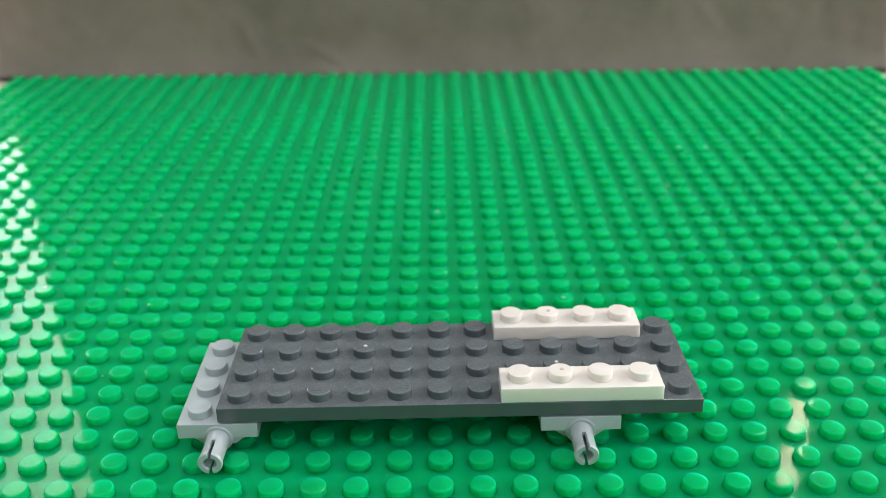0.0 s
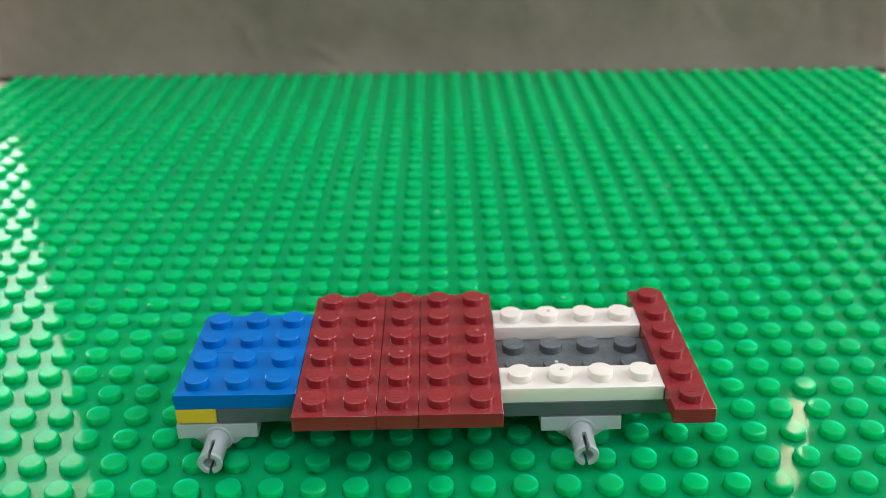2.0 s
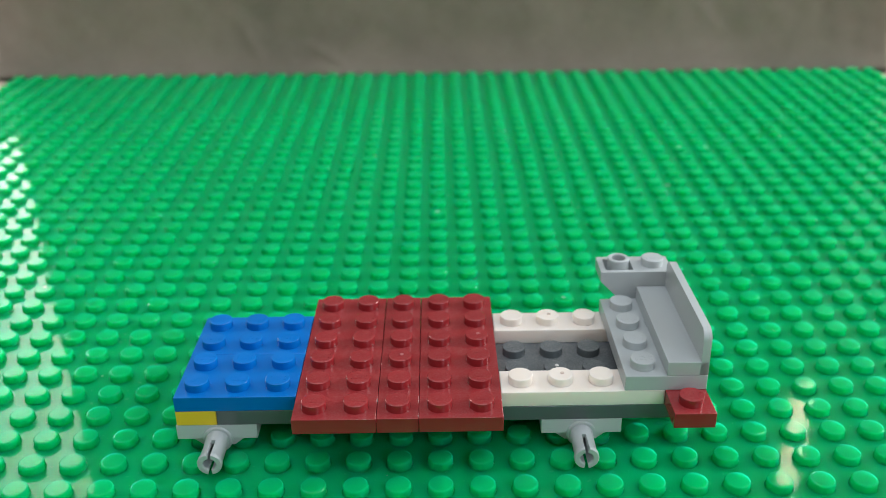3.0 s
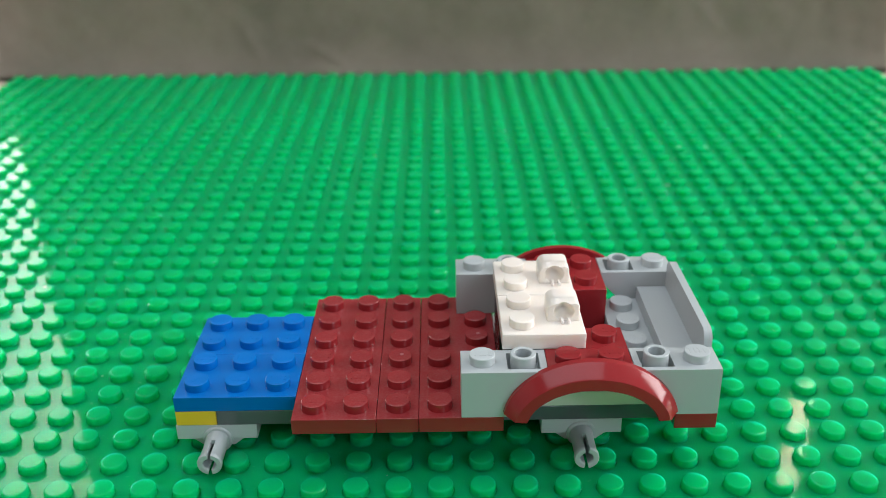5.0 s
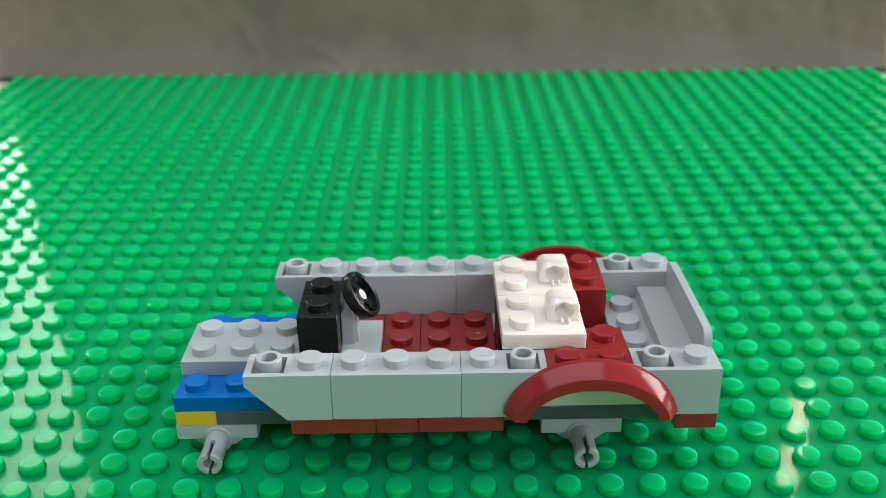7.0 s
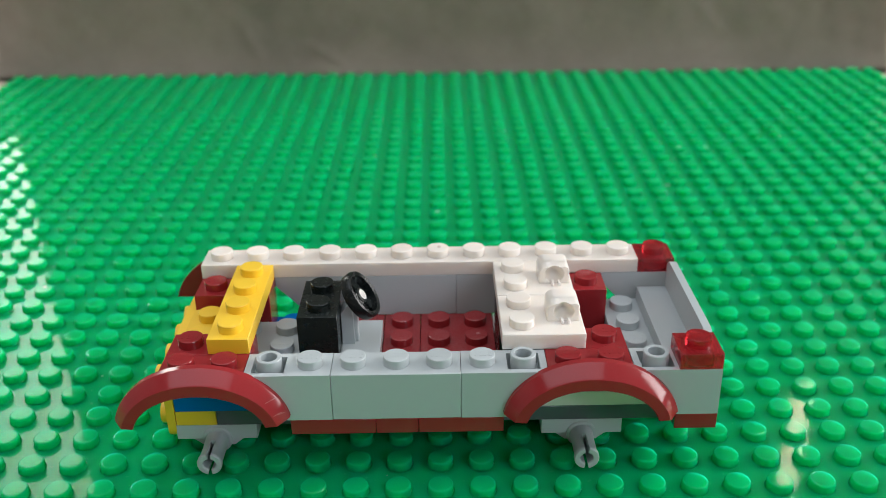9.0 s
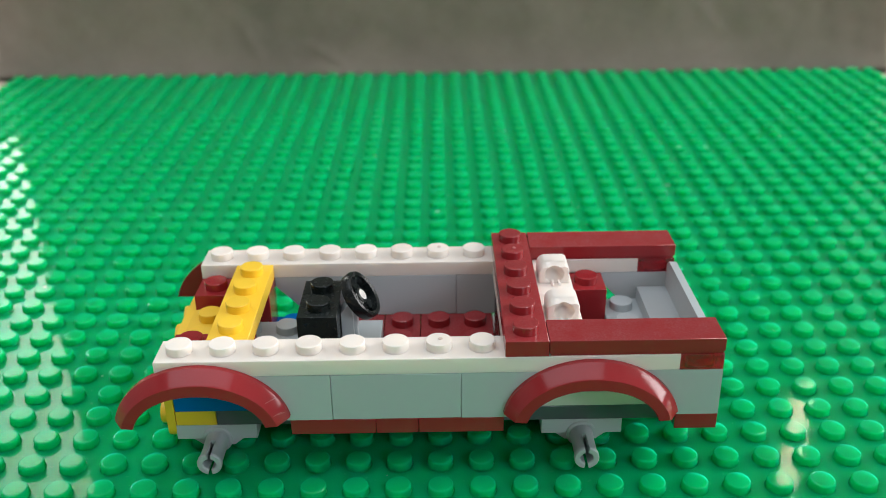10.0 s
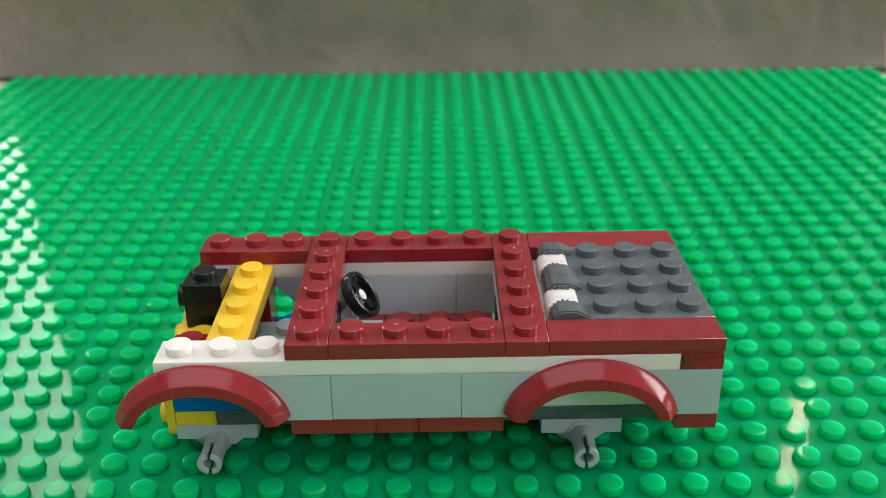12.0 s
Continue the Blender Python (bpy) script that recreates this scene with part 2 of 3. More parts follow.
def backdrop_cloth():
    """A hanging cloth with soft folds and a few sharper creases."""
    bm = bmesh.new()
    nx, nz, x0, x1, z1 = 300, 106, -212.0, 203.0, 520.0
    rows = []
    for j in range(nz + 1):
        z = TABLE_Z * 1000 + 0.3 + (j if j < 60 else 60 + (z1 - 60) * (j - 60) / (nz - 60))
        line = []
        for i in range(nx + 1):
            x = x0 + (x1 - 0.14 * max(0.0, z - 45) - x0) * i / nx
            y = CLOTH_Y + 1.6 * noise.noise(Vector((x * 0.012, z * 0.004, 3))) + 1.1 * noise.noise(Vector((x * 0.03, z * 0.016, 9))) + 0.7 * noise.noise(Vector((x * 0.12, z * 0.10, 1)))
            for cx, cz, length, turn, depth in CREASES:
                c, s = math.cos(turn), math.sin(turn)
                a, b = (x - cx) * s + (z - cz) * c, (x - cx) * c - (z - cz) * s
                y -= depth * math.exp(-(a / (length * 0.35)) ** 2) * math.exp(-(b / 2.2) ** 2)
            foot = math.exp(-max(0, z - 1) / 9)
            line.append(bm.verts.new((x, max(y, 294) * (1 - foot) + 292.7 * foot, z)))
        rows.append(line)
    for a, b in zip(rows, rows[1:]):
        for i in range(nx):
            bm.faces.new((a[i], a[i + 1], b[i + 1], b[i]))
    bmesh.ops.solidify(bm, geom=bm.faces[:], thickness=1.2)
    tagged(new("backdrop_cloth", finish("backdrop_cloth", bm, CLOTH, 60)), "grey-brown wrinkled cloth hanging behind the green baseplate", "cloth")


backdrop_cloth()

FIRST_COL, LAST_COL, FIRST_ROW, LAST_ROW = -25, 24, -13, 36


def baseplate():
    ob = thing("baseplate", "glossy bright green studded toy baseplate lying on the table", "baseplate")
    bm = bmesh.new()
    box(bm, (FIRST_COL - 0.5) * S, (LAST_COL + 0.5) * S, (FIRST_ROW - 0.5) * S, (LAST_ROW + 0.5) * S, TABLE_Z * 1000 + 0.05, 0, 0.3)
    part("sheet", bm, GREEN, ob)
    verts, faces, seg = [], [], 22
    rings = ((2.5, -1.9), (2.70, -0.04), (2.58, 0.10), (2.50, 0.30), (2.47, 1.30), (2.40, 1.56), (2.28, 1.69), (2.12, 1.74), (1.98, 1.745), (1.88, 1.745))
    for i in range(FIRST_COL, LAST_COL + 1):
        for j in range(FIRST_ROW, LAST_ROW + 1):
            if -14 <= i <= 12 and -2 <= j <= 8:
                near = part("stud", PLAIN_STUD, GREEN, ob)
                near.location = (i * S * MM, j * S * MM, 0)
                continue
            base = len(verts)
            for r, z in rings:
                for k in range(seg):
                    a = 2 * math.pi * k / seg
                    verts.append(((i * S + r * math.cos(a)) * MM, (j * S + r * math.sin(a)) * MM, z * MM))
            for n in range(len(rings) - 1):
                for k in range(seg):
                    q = (k + 1) % seg
                    faces.append((base + n * seg + k, base + n * seg + q, base + (n + 1) * seg + q, base + (n + 1) * seg + k))
            faces.append(tuple(base + (len(rings) - 1) * seg + k for k in range(seg)))
    me = bpy.data.meshes.new("stud_field")
    me.from_pydata(verts, [], faces)
    me.materials.append(GREEN)
    me.shade_smooth()
    me.set_sharp_from_angle(angle=radians(32))
    tagged(part("stud_field", me, GREEN, ob), kind="stuff")


bm = bmesh.new()
lathe(bm, [(2.5, -1.9), (2.70, -0.04), (2.58, 0.10), (2.50, 0.30), (2.47, 1.30), (2.40, 1.56), (2.28, 1.69), (2.12, 1.74), (1.98, 1.745), (1.88, 1.745)], seg=28)
PLAIN_STUD = finish("plain_stud", bm, GREEN, 32)


# ---- the special pieces of the toy car ----
def axle_plate(name, label):
    """Two by four plate with a slotted wheel pin at either end."""
    ob = thing(name, label, "toy plate", "toy car pieces")
    bm = bmesh.new()
    box(bm, GAP, 2 * S - GAP, GAP, 4 * S - GAP, 0, H - 0.03)
    prism(bm, [(2.2, 0.1), (4.9, -2.0), (11.1, -2.0), (13.8, 0.1)], 0.9, 31.1)
    part("body", bm, LIGHT_GREY, ob)
    for i in range(2):
        for j in range(4):
            stud(ob, LIGHT_GREY, (i + 0.5) * S, (j + 0.5) * S, H - 0.03)
    for y, turn in ((0.9, 90), (31.1, -90)):
        bm = bmesh.new()
        m = Matrix.Translation((8, y, -0.1)) @ pose(0, 0, 0, turn)
        lathe(bm, [(2.95, -0.6), (2.95, 1.0), (2.75, 1.2)], m, 32)
        ring(bm, [(1.35, 1.0), (2.3, 1.0), (2.2, 4.2), (1.35, 4.2)], 0, 2 * math.pi, m, 32)
        for a in (0.2, math.pi + 0.2):
            w = math.pi - 0.4
            mm = m @ pose(0, 0, 0, 0, 0, 90)
            ring(bm, [(1.35, 4.2), (2.2, 4.2), (2.2, 7.9), (2.4, 8.2), (2.4, 8.8), (2.22, 9.05), (1.45, 9.05), (1.2, 8.8), (1.2, 8.2), (1.35, 7.9)], a, a + w, mm, 16)
        part("wheel_pin", bm, LIGHT_GREY, ob, "slotted light grey wheel pin")
    return ob


def inverted_slope(label):
    """Two by one inverted slope: base cell at x 0 to 8, overhang with a pocket and a hollow stud at x 8 to 16."""
    ob = thing("inverted_slope_brick", label, "toy brick", "toy car pieces")
    top = 3 * H - 0.03
    bm = bmesh.new()
    for y0, y1 in ((GAP, 1.2), (S - 1.2, S - GAP)):
        prism(bm, [(GAP, 0), (8.5, 0), (15.95, 7.5), (15.95, top), (GAP, top)], y0, y1)
    box(bm, GAP, 8.6, 1.2, S - 1.2, 0, top, 0)
    box(bm, 14.7, 15.95, 1.2, S - 1.2, 7.45, top, 0)
    prism(bm, [(8.6, 0.2), (15.9, 7.45), (14.7, 7.6), (12.0, 6.4), (8.6, 6.4)], 1.2, S - 1.2)
    part("body", bm, LIGHT_GREY, ob)
    stud(ob, LIGHT_GREY, 4, 4, top)
    stud(ob, LIGHT_GREY, 11.6, 4, top, hollow=True)
    return ob


def panel():
    ob = thing("panel_piece", "light grey low wall panel along the car's rear edge", "toy panel", "toy car pieces")
    bm = bmesh.new()
    box(bm, GAP, S - GAP, GAP, 4 * S - GAP, 0, 3.0)
    part("base", bm, LIGHT_GREY, ob)
    bm = bmesh.new()
    pts, h, r = [], 3 * H, 2.2
    for cy, a0 in ((GAP + r, 180), (4 * S - GAP - r, 90)):
        for k in range(7):
            a = radians(a0 - 15 * k)
            pts.append((cy + r * math.cos(a), h - r + r * math.sin(a)))
    pts = [(GAP, 0.0)] + pts + [(4 * S - GAP, 0.0)]
    a = [bm.verts.new((6.4, y, z)) for y, z in pts]
    b = [bm.verts.new((S - GAP, y, z)) for y, z in pts]
    for k in range(len(pts)):
        n = (k + 1) % len(pts)
        bm.faces.new((a[k], a[n], b[n], b[k]))
    bm.faces.new(a)
    bm.faces.new(b[::-1])
    part("wall", bm, LIGHT_GREY, ob)
    return ob


def mudguard(label, scratched=False):
    """Wheel arch: two by two studs on top, a thin curved fender in front (towards -y). Origin under the arch's middle, at the side of the car."""
    ob = thing("wheel_arch", label, "toy mudguard", "toy car pieces")
    top = 3 * H - 0.03
    bm = bmesh.new()
    box(bm, -8 + GAP, 8 - GAP, 8, 16 - GAP, 0, top)
    box(bm, -8 + GAP, 8 - GAP, 0.2, 8.1, 7.4, top)
    part("body", bm, GLOSSY_RED, ob)
    bm = bmesh.new()
    # the fender's section: half width and height of its arch, and how far out it stands
    section = [(12.0, 6.75, 0.3), (16.2, 11.0, 0.3), (16.2, 11.0, -1.0), (16.05, 10.86, -1.25), (14.4, 9.1, -3.65), (14.2, 8.9, -3.85), (12.15, 6.86, -4.1), (12.0, 6.75, -3.95)]
    loops, seg, low = [], 44, math.sin(radians(10))
    for k in range(seg + 1):
        a = radians(10 + 160 * k / seg)
        across, up = math.cos(a) / math.cos(radians(10)), (math.sin(a) - low) / (1 - low)
        loops.append([bm.verts.new((w * across, y, 1.4 + h * up)) for w, h, y in section])
    n = len(section)
    for a, b in zip(loops, loops[1:]):
        for k in range(n):
            bm.faces.new((a[k], a[(k + 1) % n], b[(k + 1) % n], b[k]))
    bm.faces.new(loops[0])
    bm.faces.new(loops[-1][::-1])
    fender = part("fender", bm, GLOSSY_RED, ob, "glossy curved fender", 25)
    for turn, t0, t1, lean in ((31, 0.05, 0.75, 5.0), (18, 0.25, 0.95, 3.0), (16.5, 0.1, 0.6, 4.0)) if scratched else ():
        bm = bmesh.new()
        ends = []
        for t in (t0, t1):
            w, h, y = (a + (b - a) * t for a, b in zip((16.05, 10.86, -1.25), (14.4, 9.1, -3.65)))
            for wide in (-0.2, 0.2):
                a = radians(turn + lean * t + wide)
                across, up = math.cos(a) / math.cos(radians(10)), (math.sin(a) - low) / (1 - low)
                ends.append(Vector((w * across, y, 1.4 + h * up)))
        out = (ends[1] - ends[0]).cross(ends[2] - ends[0]).normalized()
        out = out if out.y < 0 else -out
        verts = [bm.verts.new(p + out * d) for d in (-0.05, 0.03) for p in ends]
        for face in ((0, 1, 3, 2), (4, 5, 7, 6), (0, 1, 5, 4), (2, 3, 7, 6), (0, 2, 6, 4), (1, 3, 7, 5)):
            bm.faces.new([verts[k] for k in face])
        part("scratch", bm, MARK_RED, fender, "pale scratch in the red plastic", 0)
    for i in (-4, 4):
        for j in (4, 12):
            stud(ob, GLOSSY_RED, i, j, top)
    return ob


def hinge_base(label):
    """Two by two plate with two studs and a raised hinge socket with a round hollow."""
    ob = thing("hinge_base_plate", label, "toy plate", "toy car pieces")
    bm = bmesh.new()
    box(bm, GAP, 2 * S - GAP, GAP, 2 * S - GAP, 0, H - 0.03)
    part("body", bm, WHITE, ob)
    bm = bmesh.new()
    x0, x1, y0, y1, foot, top = 9.0, 15.3, 5.0, 11.1, H - 0.05, H + 3.85
    arch = [(x1, foot), (x1, top - 0.9), (x1 - 0.25, top - 0.35), (x1 - 0.8, top), (x0 + 1.6, top), (x0 + 0.75, top - 0.3), (x0 + 0.2, top - 0.9), (x0, top - 1.7), (x0, foot)]
    prism(bm, arch[::-1], y0 + 2.6, y1)
    n, rows = 30, []
    for i in range(-1, n + 2):
        a = min(max(i, 0), n)
        x = x0 + (x1 - x0) * a / n
        lid = np.interp(x, [p[0] for p in arch[:0:-1]], [p[1] for p in arch[:0:-1]])
        line = []
        for j in range(n + 2):
            b = min(j, n)
            z = foot + (lid - foot) * b / n
            r = math.hypot(x - 12.2, z - (foot + 2.1))
            if i != a or j != b:
                y = y0 + 2.65
            else:
                y = y0 + (0.22 if a in (0, n) or b == n else 0.0) + 2.2 * max(0.0, 1 - (r / 1.95) ** 2) ** 0.9
            line.append(bm.verts.new((x, y, z)))
        rows.append(line)
    for p, q in zip(rows, rows[1:]):
        for j in range(n + 1):
            bm.faces.new((p[j], q[j], q[j + 1], p[j + 1]))
    part("hinge_socket", bm, WHITE, ob, "", 50)
    for x in (11.6, 12.9):
        bm = bmesh.new()
        box(bm, x, x + 0.5, 3.7, 5.2, H - 0.1, H + 0.75, 0.1)
        part("click_ridge", bm, WHITE, ob)
    for y in (4, 12):
        stud(ob, WHITE, 4, y, H - 0.03)
    return ob


def hinge_lid():
    """Four by four hinged lid; the origin lies on the hinge's axis."""
    ob = thing("hinged_lid_plate", "dark grey studded boot lid plate on ridged hinge arms", "toy plate", "toy car pieces")
    top = 1.75
    bm = bmesh.new()
    box(bm, 3.85, 28 - GAP, GAP, 4 * S - GAP, top - H + 0.03, top)
    part("body", bm, DARK_GREY, ob)
    hump = [(-2.7, -1.4), (-2.7, 0.5), (-2.3, 1.9), (-1.4, 2.9), (-0.8, 3.15), (2.2, 3.15), (2.6, 2.95), (4.9, 1.75), (4.9, -1.4), (1.5, -2.0)]
    for y0, y1 in ((GAP, 4.9), (11.2, 20.9), (27.2, 32 - GAP)):
        bm = bmesh.new()
        prism(bm, hump, y0 + 0.5, y1 - 0.5)
        prism(bm, [(x * 0.93, z * 0.93) for x, z in hump], y0, y1)
        for k in range(8):
            a = radians(35 + 20 * k)
            x, z = 2.5 * math.cos(a) + 0.1, 2.8 * math.sin(a)
            if y1 < 27:
                box(bm, x - 0.33, x + 0.33, y1 - 0.3, y1 + 0.55, z - 0.3, z + 0.3, 0.12)
            if y0 > 1:
                box(bm, x - 0.33, x + 0.33, y0 - 0.55, y0 + 0.3, z - 0.3, z + 0.3, 0.12)
        part("hinge_arm", bm, DARK_GREY, ob, "", 24)
    for y0, y1 in ((4.8, 11.3), (20.8, 27.3)):
        bm = bmesh.new()
        prism(bm, [(2.3, -0.2), (2.3, 1.9), (3.0, 1.9), (4.2, 1.74), (4.2, -0.2)], y0, y1)
        part("hinge_tongue", bm, DARK_GREY, ob, "", 30)
    for i in range(3):
        for j in range(4):
            stud(ob, DARK_GREY, 8 + i * S, (j + 0.5) * S, top)
    return ob


def steering_stand():
    ob = thing("steering_stand", "light grey flat plate with a column and a black steering wheel", "toy steering wheel", "toy car pieces")
    bm = bmesh.new()
    box(bm, GAP, S - GAP, GAP, 2 * S - GAP, 0, H - 0.03)
    part("base", bm, LIGHT_GREY, ob)
    bm = bmesh.new()
    prism(bm, [(0.15, H - 0.1), (2.7, H - 0.1), (2.5, 11.6), (1.6, 12.2), (0.15, 10.4)], 6.0, 10.6)
    box(bm, 2.4, 3.4, 6.9, 9.7, H - 0.1, 10.6, 0.2)
    part("column", bm, LIGHT_GREY, ob)
    m = Matrix.Translation((4.3, 8.0, 13.55)) @ pose(0, 0, 0, 0, 55, -8) @ Matrix.Scale(0.96, 4)
    bm = bmesh.new()
    ring(bm, [(4.15, -0.3), (4.3, -1.3), (4.9, -1.5), (5.25, -1.3), (5.42, -0.4), (5.42, 0.5), (5.2, 1.0), (4.75, 1.15), (4.3, 0.9)], 0, 2 * math.pi, m, 40)
    wheel = part("steering_wheel", bm, MATT_BLACK, ob, "black steering wheel")
    bm = bmesh.new()
    lathe(bm, [(1.3, -3.4), (1.5, -3.2), (1.7, -0.6), (1.9, -0.1), (1.75, 0.3), (1.5, 0.4)], m, 24)
    part("hub", bm, MATT_BLACK, wheel)
    for k in range(3):
        bm = bmesh.new()
        prism(bm, [(1.4, -0.9), (1.4, 0.15), (2.8, -0.35), (4.4, -0.2), (4.4, -1.1), (2.8, -1.2)], -1.35, 1.35)
        bm.transform(m @ pose(0, 0, 0, 0, 0, 120 * k + 30))
        part("spoke", bm, MATT_BLACK, wheel)
    bm = bmesh.new()
    lathe(bm, [(1.2, 0.35), (1.2, 0.47), (1.1, 0.51)], m, 20)
    part("hub_dot", bm, WHITE, wheel, "white dot on the hub")
    return ob


def bracket():
    """Yellow bracket: a one by two plate on top and a two by four plate hanging in front with forward studs."""
    ob = thing("bracket_piece", "yellow bracket with forward-facing studs on the car's nose", "toy bracket", "toy car pieces")
    bm = bmesh.new()
    box(bm, -0.2, S - GAP, 8 + GAP, 24 - GAP, 0, H - 0.03)
    part("shelf", bm, YELLOW, ob)
    bm = bmesh.new()
    pts, r = [], 2.0
    z0, z1, y0, y1 = H - 16, H - 0.03, GAP, 32 - GAP
    for cy, cz, a0 in ((y0 + r, z0 + r, 180), (y1 - r, z0 + r, 270), (y1 - r, z1 - r, 0), (y0 + r, z1 - r, 90)):
        for k in range(5):
            a = radians(a0 + 22.5 * k)
            pts.append((cy + r * math.cos(a), cz + r * math.sin(a)))
    a = [bm.verts.new((-1.75, y, z)) for y, z in pts]
    b = [bm.verts.new((-0.1, y, z)) for y, z in pts]
    for k in range(len(pts)):
        n = (k + 1) % len(pts)
        bm.faces.new((a[k], a[n], b[n], b[k]))
    bm.faces.new(a)
    bm.faces.new(b[::-1])
    part("face", bm, YELLOW, ob)
    for j in range(2):
        stud(ob, YELLOW, 4, 12 + 8 * j, H - 0.03)
    for j in range(4):
        for k in range(2):
            stud(ob, YELLOW, -1.72, 4 + 8 * j, z0 + 4 + 8 * k, pose(0, 0, 0, 0, -90))
    return ob


def lamp_brick():
    ob = block("side_stud_brick", 1, 1, 3, BLACK, "small black brick with a forward-facing stud on the nose", "toy brick", "toy car pieces")
    stud(ob, BLACK, 0.1, 4, 5.6, pose(0, 0, 0, 0, -90))
    return ob


# ---- the toy car: each piece, its home on the car (studs, studs, layers) and when it is set down ----
EARLY = Matrix.Translation(Vector((-51.98, 12.60, 6.94)) * MM) @ Euler((-0.0128, -0.0093, 0.0032)).to_matrix().to_4x4()
LATE = Matrix.Translation(Vector((-51.97, 12.32, 6.62)) * MM) @ Euler((-0.0113, -0.0046, 0.0012)).to_matrix().to_4x4()
PRESSED = 2.2                        # the stack is pushed tight at this time
JOBS = []


def put(ob, u, v, layer, when, turn=0, low=0.0, high=0.0):
    """Home of a piece; low: how far it reaches under its origin, in millimetres."""
    JOBS.append((ob, Matrix.Translation(Vector((u * S, v * S, layer * H)) * MM) @ pose(0, 0, 0, 0, 0, turn), when, low))
    return ob


G = "toy car pieces"
put(axle_plate("axle_plate", "light grey axle plate with wheel pins under the car's front"), -1.03, 0, -1, 0, low=5.9)
put(axle_plate("axle_plate", "light grey axle plate with wheel pins under the car's rear"), 8, 0, -1, 0, low=5.9)
put(block("chassis_plate", 12, 4, 1, DARK_GREY, "long dark grey studded chassis plate on two axle plates", "toy plate", G, ((3, 2), (8, 1))), 0, 0, 0, 0)
for v in (0, 3):
    put(block("white_plate", 4, 1, 1, WHITE, "white four-stud plate on the dark grey chassis", "toy plate", G, ((1, 0),)), 7, v, 1, 0)
put(block("red_plate", 1, 6, 1, RED, "dark red six-stud plate across the chassis rear end", "toy plate", G), 11, -1, 1, 0.3)
put(block("red_plate", 2, 6, 1, RED, "wide dark red twelve-stud plate across the chassis", "toy plate", G, ((1, 3),)), 5, -1, 1, 0.6)
put(block("red_plate", 1, 6, 1, RED, "dark red six-stud plate between two wide red plates", "toy plate", G, ((0, 2),)), 4, -1, 1, 0.9)
put(block("red_plate", 2, 6, 1, RED, "wide dusty dark red twelve-stud plate across the chassis", "toy plate", G), 2, -1, 1, 1.1)
put(block("yellow_plate", 1, 4, 1, YELLOW, "yellow four-stud plate on the front axle plate", "toy plate", G), -1, 0, 0, 1.4)
put(block("blue_plate", 3, 2, 1, BLUE, "bright blue six-stud plate on the chassis front", "toy plate", G), -1, 2, 1, 1.7)
put(block("blue_plate", 3, 2, 1, BLUE, "bright blue six-stud plate on the chassis front", "toy plate", G), -1, 0, 1, 2.0)
put(block("grey_plate", 2, 4, 1, LIGHT_GREY, "light grey eight-stud plate on the car's rear", "toy plate", G), 10, 0, 2, 2.2)
put(panel(), 11, 0, 3, 2.5)
put(inverted_slope("light grey inverted slope brick at the rear corner"), 12, 5, 2, 2.8, 180)
put(inverted_slope("light grey inverted slope brick at the rear corner"), 12, 0, 2, 3.1, 180)
put(inverted_slope("light grey inverted slope brick before the rear wheel arch"), 6, 4, 2, 3.4)
put(inverted_slope("light grey inverted slope brick before the rear wheel arch"), 6, -1, 2, 3.7)
put(mudguard("dark red wheel arch with a curved fender over the rear axle"), 9, 5, 2, 3.9, 180)
put(mudguard("dark red wheel arch with a curved fender over the rear axle"), 9, -1, 2, 4.2)
put(block("black_plate", 1, 2, 1, BLACK, "black two-stud plate on the chassis between white plates", "toy plate", G), 7, 1, 1, 4.4)
put(block("black_brick", 1, 2, 3, BLACK, "black two-stud brick holding up the white hinge plates", "toy brick", G), 7, 1, 2, 4.5)
put(hinge_base("white hinge plate with a hollow socket behind the seat"), 7, 2, 5, 4.7)
put(hinge_base("white hinge plate with a hollow socket behind the seat"), 7, 0, 5, 5.0)
put(block("grey_plate", 4, 2, 1, LIGHT_GREY, "light grey eight-stud plate along the bonnet", "toy plate", G), -1, 1, 2, 5.3)
put(steering_stand(), 3, 1, 2, 5.5)
put(block("grey_brick", 3, 1, 3, LIGHT_GREY, "light grey three-stud brick as the car's side wall", "toy brick", G), 3, 4, 2, 5.8)
put(block("grey_brick", 3, 1, 3, LIGHT_GREY, "light grey three-stud brick as the car's side wall", "toy brick", G), 3, -1, 2, 6.1)
put(block("black_brick", 1, 2, 3, BLACK, "black two-stud brick before the steering wheel", "toy brick", G), 2, 1, 3, 6.4)
put(inverted_slope("light grey inverted slope brick behind the front wheel arch"), 3, 5, 2, 6.7, 180)
put(inverted_slope("light grey inverted slope brick behind the front wheel arch"), 3, 0, 2, 6.9, 180)
put(mudguard("dark red wheel arch with a curved fender over the front axle"), 0, 5, 2, 7.2, 180)
put(mudguard("scratched dark red wheel arch with curved fender over front axle", True), 0, -1, 2, 7.5)
put(bracket(), -1, 0, 3, 7.8, low=13.0)
put(block("yellow_plate", 1, 4, 1, YELLOW, "yellow four-stud plate across both front wheel arches", "toy plate", G), 0, 0, 5, 8.0)
for v, when in ((4, 8.3), (-1, 8.6)):
    put(block("tail_light_plate", 1, 1, 1, CLEAR_RED, "transparent red one-stud plate as a tail light", "toy plate", G), 11, v, 5, when)
for v, when in ((4, 8.9), (-1, 9.1)):
    put(block("white_plate", 12, 1, 1, WHITE, "long white twelve-stud plate along the car's side", "toy plate", G, ((6, 0),)), -1, v, 5, when)
put(block("red_tile", 4, 1, 1, RED, "smooth dark red tile on the car's rear side", "toy tile", G, studded=False), 8, 4, 6, 9.4)
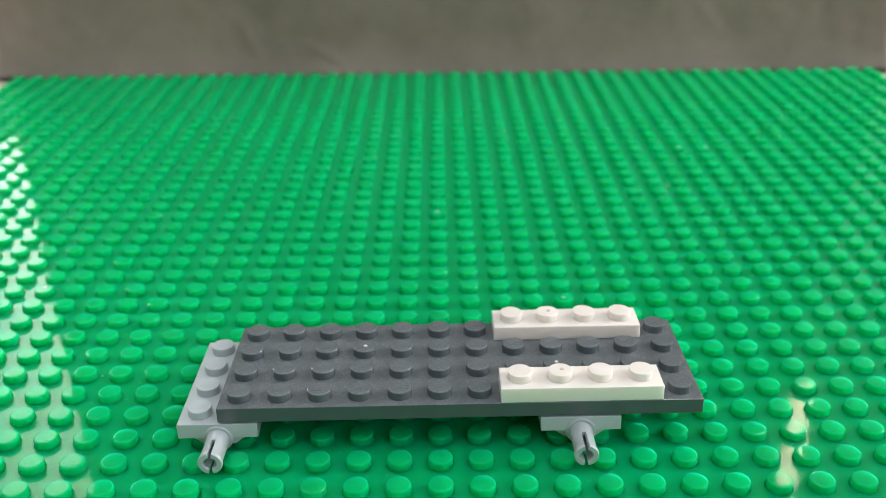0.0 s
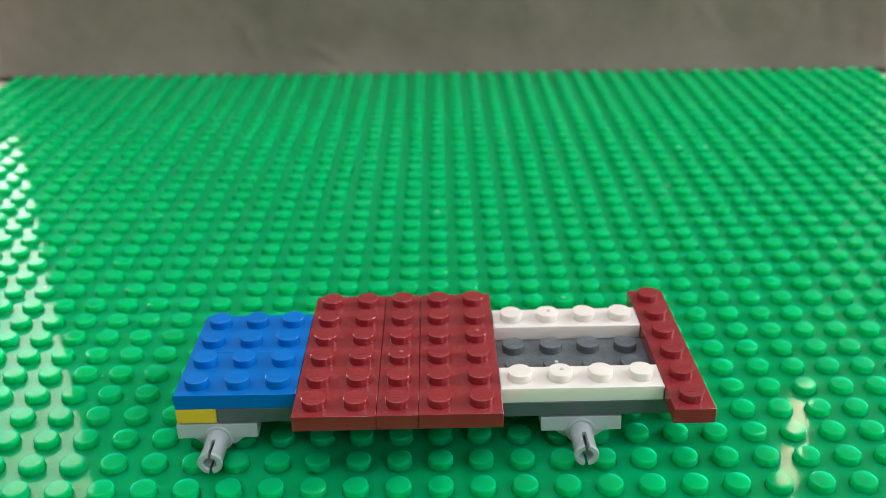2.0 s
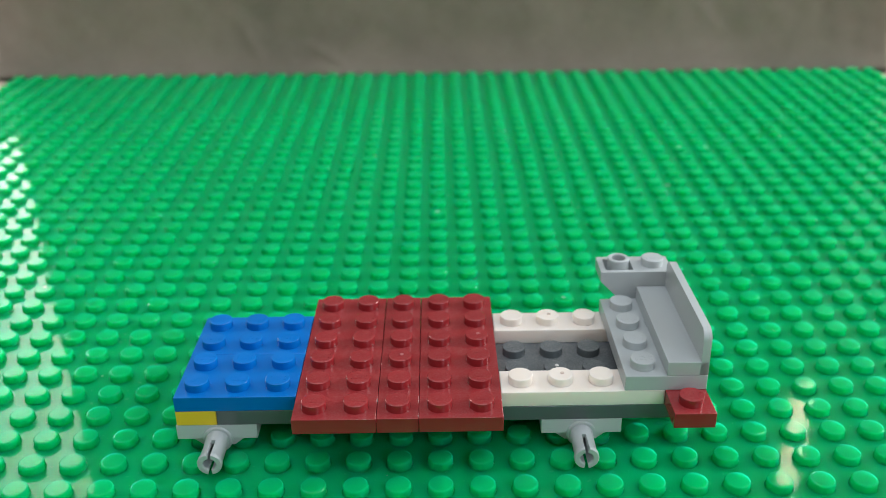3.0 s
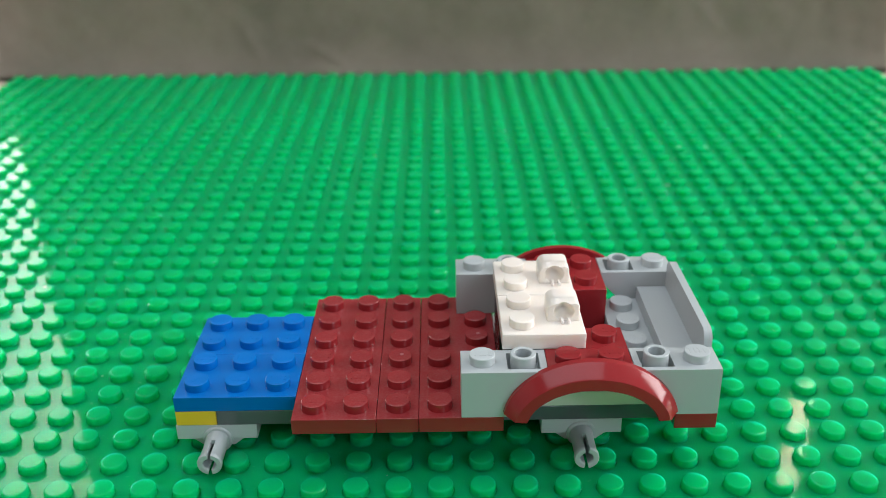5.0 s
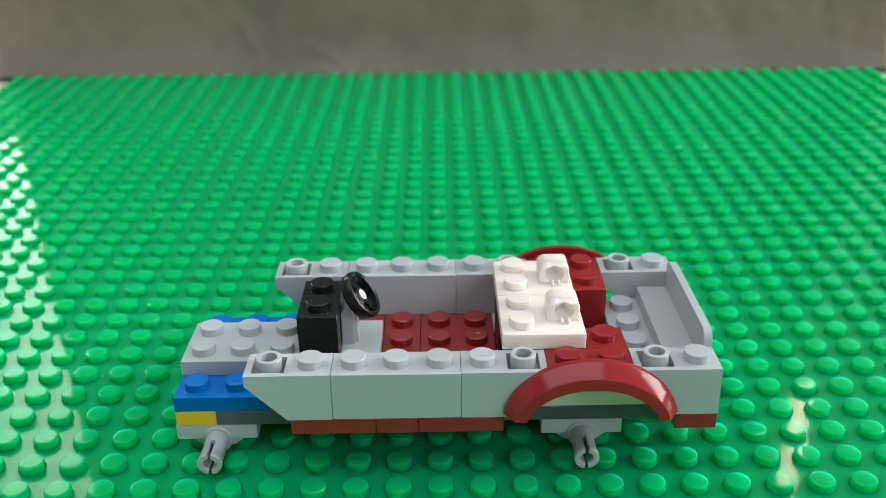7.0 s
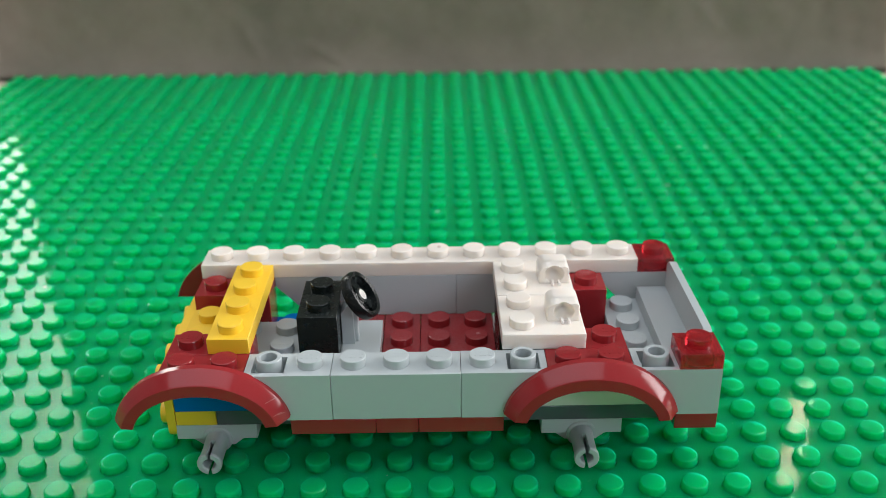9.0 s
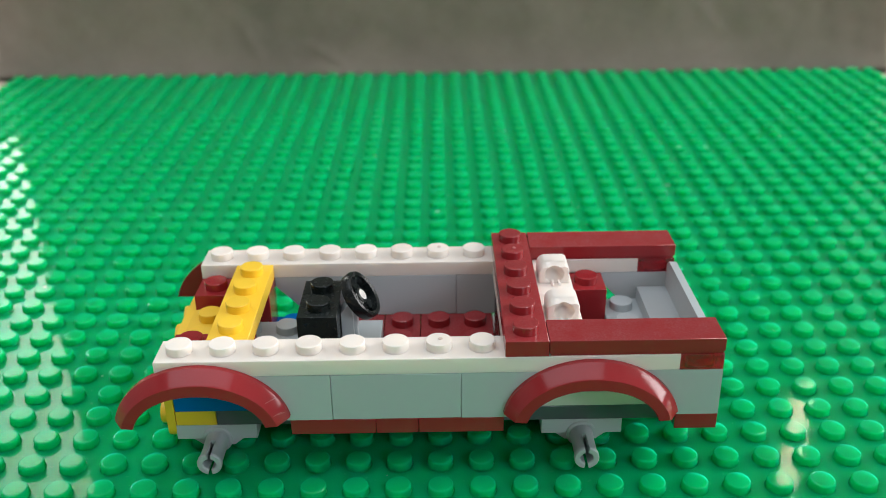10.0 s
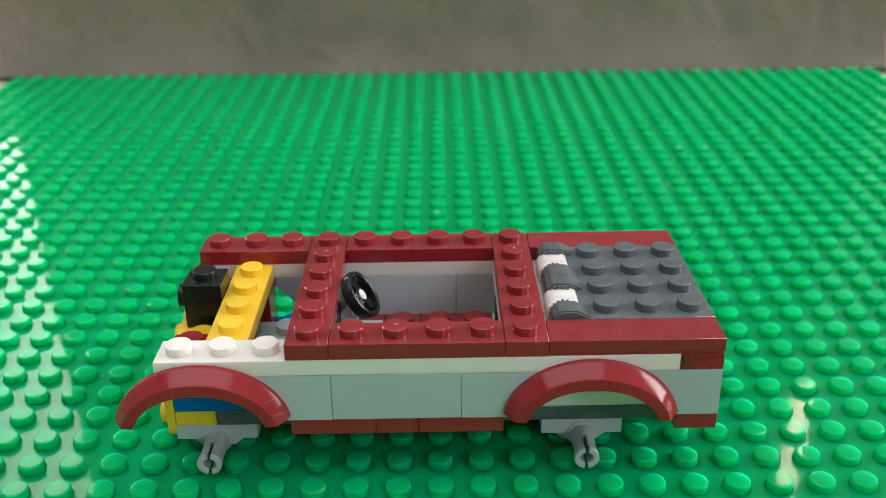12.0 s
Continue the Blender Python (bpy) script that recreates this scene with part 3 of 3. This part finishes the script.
put(block("red_plate", 1, 6, 1, RED, "dark red six-stud plate across the car behind the cabin", "toy plate", G, ((0, 4),)), 7, -1, 6, 9.7)
put(block("red_tile", 4, 1, 1, RED, "smooth dark red tile on the car's rear side", "toy tile", G, studded=False), 8, -1, 6, 10.0)
LID = hinge_lid()
put(block("red_plate", 4, 1, 1, RED, "dark red four-stud plate along the cabin's edge", "toy plate", G), 3, 4, 6, 10.9)
put(block("red_plate", 1, 6, 1, RED, "dark red six-stud plate across the car before the cabin", "toy plate", G, ((0, 4),)), 2, -1, 6, 11.2)
put(block("red_plate", 4, 1, 1, RED, "dark red four-stud plate along the cabin's edge", "toy plate", G, ((1, 0),)), 3, -1, 6, 11.5)
put(block("red_plate", 3, 1, 1, RED, "dark red three-stud plate on the front wing", "toy plate", G), -1, 4, 6, 11.8)
put(lamp_brick(), -1, 2, 4, 12.0)

baseplate()


def dust_flecks():
    """Pale flecks on and between the baseplate's studs: dust, scuffs and painted-in glints."""
    ob = bmesh.new()
    # Listed spots: glints off scuffed studs, put in as pale colour.
    spots = [(3, 9.0, 1.2), (9.3, 20.2, 1.8), (8.6, 19.0, 2.0), (14.4, 20.4, 1.7), (-1.0, 16.0, 1.6), (22.6, 18.6, 1.8), (23.8, 18.9, 2.0), (-24.0, 31.0, 1.6), (10, 23, 1.7), (11.2, 23, 1.5), (9.9, 28.6, 1.6), (-14, 10.1, 1.3)]
    # Random spots: small dust flecks.
    for n in range(60):
        spots.append((random.uniform(-22, 22), random.uniform(-2, 30), random.uniform(0.25, 0.6)))
    for col, row, size in spots:
        i, j = round(col), round(row)
        on_stud = math.hypot(col - i, row - j) < 0.26
        z = 1.745 if on_stud else 0.01
        if not on_stud and math.hypot(col - i, row - j) < 0.36:
            continue
        turn = random.uniform(0, 6.28)
        pts = []
        for k in range(7):
            a = turn + k * math.tau / 7
            r = size * 0.5 * random.uniform(0.6, 1.0)
            pts.append((col * S + r * math.cos(a) * 1.3, row * S + r * math.sin(a) * 0.7))
        low = [ob.verts.new((x, y, z)) for x, y in pts]
        high = [ob.verts.new((col * S + (x - col * S) * 0.8, row * S + (y - row * S) * 0.8, z + 0.05)) for x, y in pts]
        for k in range(7):
            q = (k + 1) % 7
            ob.faces.new((low[k], low[q], high[q], high[k]))
        ob.faces.new(high)
        ob.faces.new(low[::-1])
    tagged(new("dust_flecks", finish("dust_flecks", ob, PALE_GREEN, 0)), "pale dust flecks and painted glints on the green baseplate", "dust", "", "stuff")


PALE_GREEN = plastic("dust_and_glint_green", (0.25, 0.55, 0.38), 0.35, 0.1)
dust_flecks()

# ---- what moves: each waiting piece goes from the table beside the camera to its home ----
TICK = 1 / FPS
LID_TURNS = ((10.2, -87), (10.4, -66), (10.5, -43), (10.7, -20), (10.8, 0))
LID_HOME = LATE @ Matrix.Translation(Vector((8.5 * S, 0, 6 * H + 1.5)) * MM)


def waiting(n, low):
    """A free place on the table near its front edge, behind the camera."""
    return pose(-0.42 + 0.115 * (n % 8), -0.50 + 0.052 * (n // 8), TABLE_Z + low * MM)


def motions():
    n = 0
    for ob, home, when, low in JOBS:
        if when == 0:
            loose = EARLY @ Matrix.Translation((0, 0, -0.35 * MM if low else 0)) @ home      # the axle plates are not yet pressed home
            walk(ob, [(0, loose), (PRESSED - 2 * TICK, loose), (PRESSED - TICK, LATE @ home), (12, LATE @ home)])
            continue
        rest = waiting(n, low) @ home.to_quaternion().to_matrix().to_4x4()
        n += 1
        when = min(when, 12 - TICK)
        rows = [(0, rest), (when - 2 * TICK, rest)]
        if when < PRESSED:
            rows += [(when - TICK, EARLY @ home), (PRESSED - 2 * TICK, EARLY @ home), (PRESSED - TICK, LATE @ home)]
        else:
            rows += [(when - TICK, LATE @ home)]
        walk(ob, rows + [(12, LATE @ home)])
    at = waiting(n, 3.0)
    rows = [(0, at)]
    for when, turn in LID_TURNS:
        rows.append((when - 2 * TICK, at))
        at = LID_HOME @ pose(0, 0, 0, 0, turn)
        rows.append((when - TICK, at))
    walk(LID, rows + [(12, at)])


motions()
